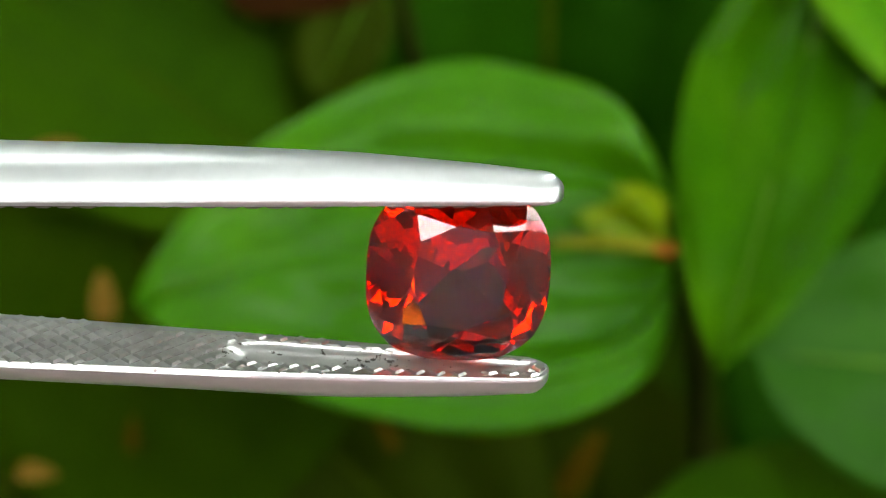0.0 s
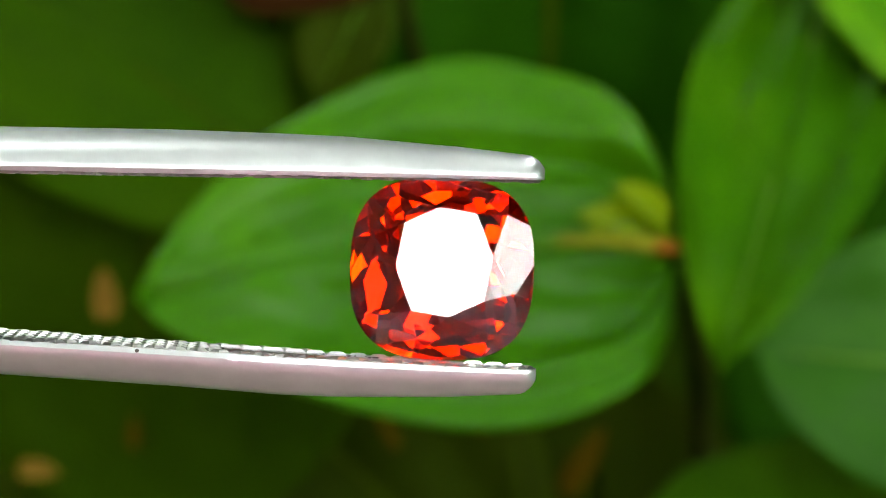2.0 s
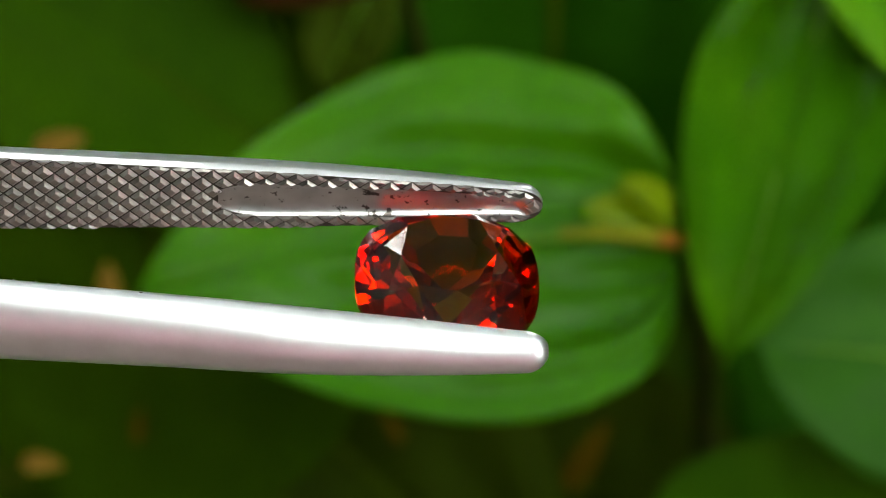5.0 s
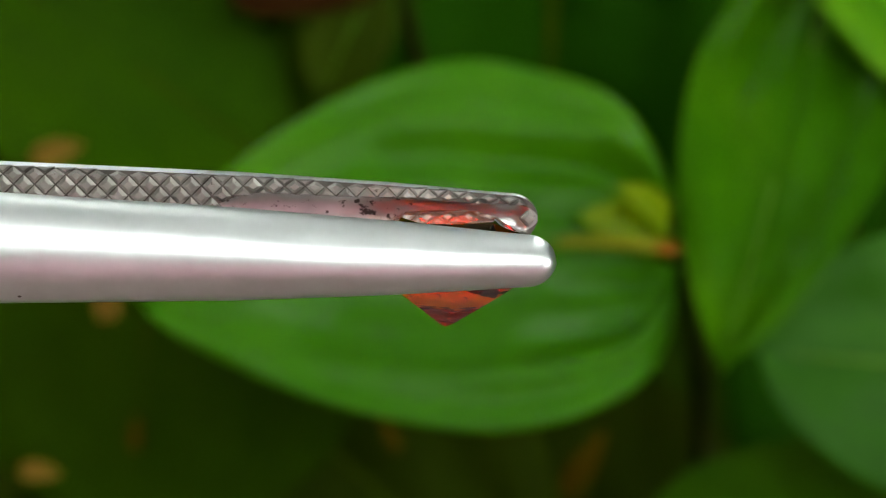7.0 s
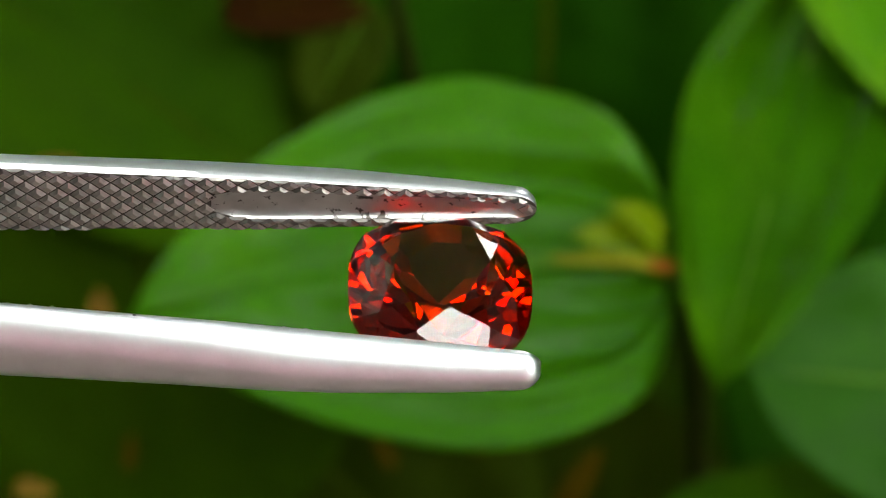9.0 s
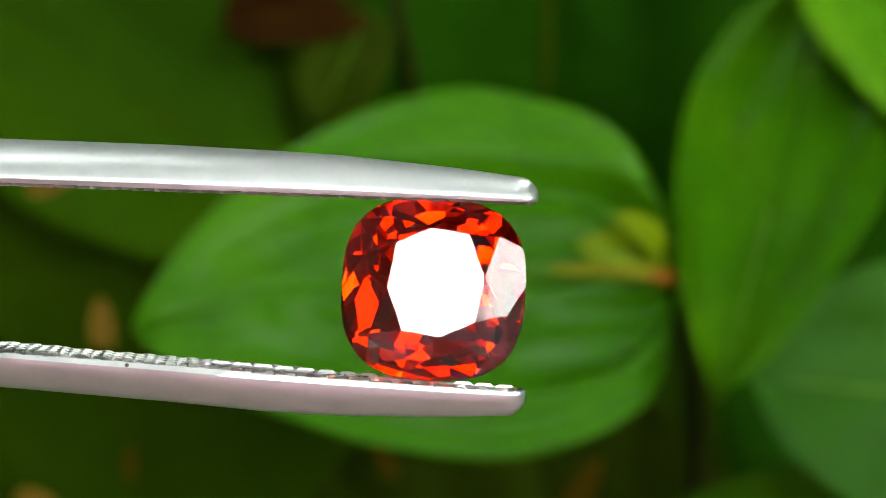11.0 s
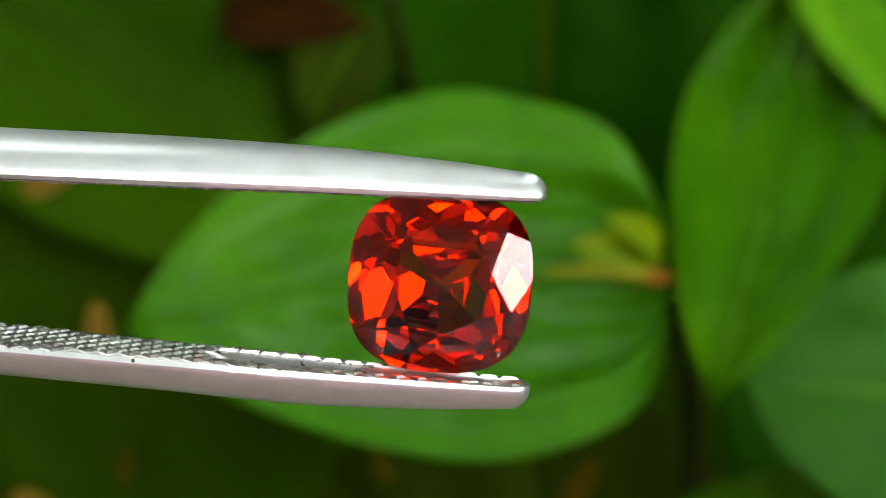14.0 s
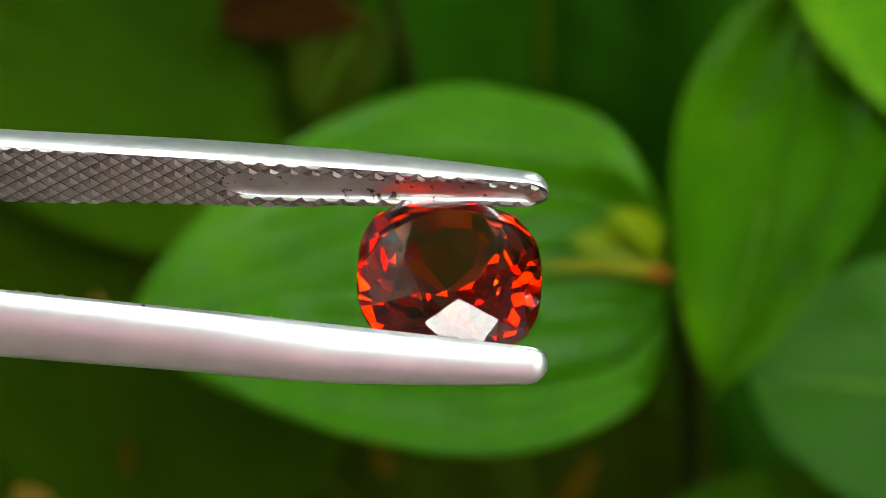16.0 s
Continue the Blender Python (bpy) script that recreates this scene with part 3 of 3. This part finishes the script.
# ---- unseen foliage beyond the bed, added as a dark reflection for steel and stone ----
def foliage_mesh(count, seed):
    """Leafy growth round the far side of the bed: a dense bank that thins out towards its top."""
    chance = random.Random(seed)
    verts, faces = [], []
    heart = Vector((0, 0.1, 0.3))
    for _ in range(count):
        q = radians(chance.uniform(-85, 85))
        e_ = radians(-14 + 38 * chance.random() ** 1.2)
        rad = chance.uniform(1.05, 1.5)
        p = heart + rad * Vector((math.sin(q) * math.cos(e_), math.cos(q) * math.cos(e_), math.sin(e_)))
        if p.z < 0.01:
            continue
        L = chance.uniform(0.07, 0.14)
        m_ = Matrix.Translation(p) @ Euler((chance.uniform(0.3, 1.9) - e_ * 0.5, chance.uniform(-0.6, 0.6), -q + chance.uniform(-1.2, 1.2))).to_matrix().to_4x4()
        k = len(verts)
        for x, y, z in ((0, 0, 0), (0.22, 0.35, 0.06), (0.18, 0.75, 0.03), (0, 1, -0.1), (-0.18, 0.75, 0.03), (-0.22, 0.35, 0.06), (0, 0.5, -0.02)):
            verts.append(m_ @ Vector((x * L, y * L, z * L)))
        faces += [(k, k + 1, k + 6), (k + 1, k + 2, k + 6), (k + 2, k + 3, k + 6), (k + 3, k + 4, k + 6), (k + 4, k + 5, k + 6), (k + 5, k, k + 6)]
    # arching twigs, square in section
    for k_ in range(22):
        q = radians(-84 + 8 * k_)
        for step in range(13):
            e_ = radians(-13 + 4.2 * step)
            p = heart + 1.3 * Vector((math.sin(q) * math.cos(e_), math.cos(q) * math.cos(e_), math.sin(e_)))
            thick = 0.006 * (1 - step / 14)
            k = len(verts)
            side = Vector((math.cos(q), -math.sin(q), 0)) * thick
            deep = (p - heart).normalized() * thick
            verts += [p + side, p + deep, p - side, p - deep]
            if step:
                faces += [(k - 4 + a_, k - 4 + (a_ + 1) % 4, k + (a_ + 1) % 4, k + a_) for a_ in range(4)]
    me = bpy.data.meshes.new("unseen_foliage_bank")
    me.from_pydata(verts, [], faces)
    me.materials.append(LEAF_MID)
    return me


tagged(new("unseen_foliage_bank", foliage_mesh(16000, 3)), "unseen dense green foliage added behind the garden bed for reflections", "foliage", kind="stuff")


# ---- unseen low leaves on the soil of the bed, added to send green into the stone ----
def carpet_mesh(count, seed):
    chance = random.Random(seed)
    verts, faces = [], []
    for _ in range(count):
        x, y = chance.uniform(-0.9, 0.9), chance.uniform(0.24, 0.62)
        p = Vector((x, y, chance.uniform(0.005, 0.06 if y < 0.4 else 0.03)))
        L = chance.uniform(0.03, 0.06)
        m_ = Matrix.Translation(p) @ pose(0, 0, 0, chance.uniform(-30, 30), chance.uniform(-30, 30), chance.uniform(0, 360))
        k = len(verts)
        for u, v, w in ((0, -0.5, 0), (0.3, -0.15, 0.06), (0.25, 0.25, 0.03), (0, 0.5, -0.08), (-0.25, 0.25, 0.03), (-0.3, -0.15, 0.06), (0, 0, -0.02)):
            verts.append(m_ @ Vector((u * L, v * L, w * L)))
        faces += [(k + a_, k + (a_ + 1) % 6, k + 6) for a_ in range(6)]
    me = bpy.data.meshes.new("unseen_ground_cover")
    me.from_pydata(verts, [], faces)
    me.materials.append(LEAF_MID)
    return me


tagged(new("unseen_ground_cover", carpet_mesh(1700, 6)), "unseen low green leaves added on the soil to tint the stone", "foliage", kind="stuff")

# ---- unseen tree added over bed and paving to screen the sky, open in places ----
TREE_HEART, TREE_REACH = Vector((0, 0, 0.35)), (1.9, 2.35)
# openings placed to be mirrored in steel and stone: compass bearing and elevation of the middle, half width and half
# height, in degrees
OPENINGS = ((167, 28, 14, 9.5), (148, 30, 8, 15), (197, 30, 8, 15), (152, 75.6, 22, 3.5), (107, 8, 17, 13), (331, 36, 13, 8), (37, 37, 13, 8), (345, 69, 16, 5), (62, 64, 12, 6), (114, 38, 7, 5), (242, 56, 13, 8), (293, 50, 12, 8))


def bearing(az, el):
    a_, e_ = radians(az), radians(el)
    return Vector((math.sin(a_) * math.cos(e_), math.cos(a_) * math.cos(e_), math.sin(e_)))


def crown_mesh(count, seed):
    chance = random.Random(seed)
    verts, faces = [], []
    for _ in range(count):
        z = chance.uniform(math.sin(radians(-9)), 1)
        el, az = math.degrees(math.asin(z)), chance.uniform(0, 360)
        if (az < 85 or az > 275) and el < 20:
            continue
        rough = 0.16 * noise.noise((az / 9, el / 6, 2))
        if any(math.hypot(((az - a_ + 180) % 360 - 180) / w, (el - e_) / h) < 1 + rough for a_, e_, w, h in OPENINGS):
            continue
        p = TREE_HEART + chance.uniform(*TREE_REACH) * bearing(az, el)
        L = chance.uniform(0.12, 0.19)
        m_ = Matrix.Translation(p) @ Euler((chance.uniform(-0.6, 0.6) + radians(90 - el), 0, radians(180 - az) + chance.uniform(-0.5, 0.5))).to_matrix().to_4x4() @ pose(0, 0, 0, 0, 0, chance.uniform(0, 360))
        k = len(verts)
        for x, y, z in ((0, -0.5, 0), (0.3, -0.15, 0.06), (0.25, 0.25, 0.03), (0, 0.5, -0.08), (-0.25, 0.25, 0.03), (-0.3, -0.15, 0.06), (0, 0, -0.02)):
            verts.append(m_ @ Vector((x * L, y * L, z * L)))
        faces += [(k + a_, k + (a_ + 1) % 6, k + 6) for a_ in range(6)]
    me = bpy.data.meshes.new("crown")
    me.from_pydata(verts, [], faces)
    me.materials.append(TREE_LEAF)
    return me


tree = thing("unseen_sky_screen_tree", "unseen pale-leaved tree added over the garden bed to screen the sky", "tree")
fork = Vector((-1.1, -3.2, 0))
stalk(tree, [fork - Vector((0, 0, 0.05)), fork + Vector((0.05, 0.05, 0.7)), fork + Vector((-0.05, 0.1, 1.5)), TREE_HEART + 2.4 * bearing(215, 48)], 0.09, 0.045, BARK, "trunk")
for az, el in ((150, 55), (185, 62), (235, 60), (300, 60), (60, 62), (205, 40)):
    stalk(tree, [TREE_HEART + 2.4 * bearing(215, 48), TREE_HEART + 2.38 * bearing(210 + (az - 210) * 0.5, (el + 62) / 2), TREE_HEART + 2.25 * bearing(az, el)], 0.035, 0.012, BARK, "limb")
crown = new("crown", crown_mesh(27000, 8))
crown.parent = tree
tagged(crown, kind="stuff")


def motions():
    rows = []
    for t, right, up, away, lean, dip, turn in GRIP:
        spin = pose(0, 0, 0, 0, 0, turn) @ pose(0, 0, 0, 0, dip, 0) @ pose(0, 0, 0, lean, 0, 0)
        seat = VIEW @ pose(right / 1000, up / 1000, -away / 1000) @ pose(0, 0, 0, -90, 0, 0) @ spin
        rows.append((t, seat))
    walk(tweezers, rows)
    walk(gem, rows)


# seconds; right, up and away from the eye in millimetres; lean about the long axis, dip of the tips, turn
GRIP = (
    (0.0, 0.55, -1.21, 94.90, 24.5, 2.20, 3.50),
    (0.5, 0.49, -1.05, 94.90, 21.0, 2.20, 3.53),
    (1.0, 0.13, -1.10, 94.90, 14.9, 2.10, 3.55),
    (1.5, 0.06, -1.03, 94.90, 8.9, 2.10, 3.55),
    (2.0, -0.11, -0.89, 94.90, 3.0, 2.40, 3.54),
    (2.5, -0.12, -0.88, 94.90, -5.1, 2.50, 3.54),
    (3.0, -0.27, -0.74, 94.90, -13.1, 2.60, 3.55),
    (3.5, 0.01, -0.85, 94.90, -20.2, 2.60, 3.63),
    (4.0, -0.26, -1.45, 94.89, -28.3, 2.80, 3.69),
    (6.5, 0.29, 0.16, 94.90, -66.0, 1.50, 3.51),
    (7.0, 0.07, 0.52, 94.90, -75.5, 1.10, 3.56),
    (7.5, -0.09, 0.58, 94.90, -66.9, 1.30, 3.52),
    (8.0, 0.19, 0.12, 94.90, -55.8, 1.80, 3.51),
    (8.5, 0.11, -0.33, 94.90, -42.7, 2.20, 3.49),
    (9.0, -0.02, -0.53, 94.91, -34.1, 2.50, 3.45),
    (11.5, -0.32, -0.54, 94.91, 9.2, 3.70, 3.47),
    (12.0, -0.11, -0.58, 94.91, 12.7, 4.00, 3.39),
    (12.5, -0.15, -0.64, 94.91, 18.6, 4.30, 3.41),
    (13.0, -0.12, -0.41, 94.91, 24.1, 4.30, 3.40),
    (13.5, 0.07, -0.59, 94.91, 19.6, 4.20, 3.39),
    (14.0, 0.08, -0.28, 94.91, 10.7, 4.10, 3.38),
    (14.2, 0.10, -0.19, 94.91, 7.4, 4.06, 3.37),
    (14.5, 0.14, -0.05, 94.91, -2.6, 4.00, 3.36),
    (15.0, -0.00, -0.02, 94.91, -8.4, 3.90, 3.38),
    (15.5, 0.27, 0.16, 94.90, -17.5, 3.70, 3.39),
    (16.0, 0.45, 0.15, 94.90, -28.5, 3.60, 3.38),
)
motions()
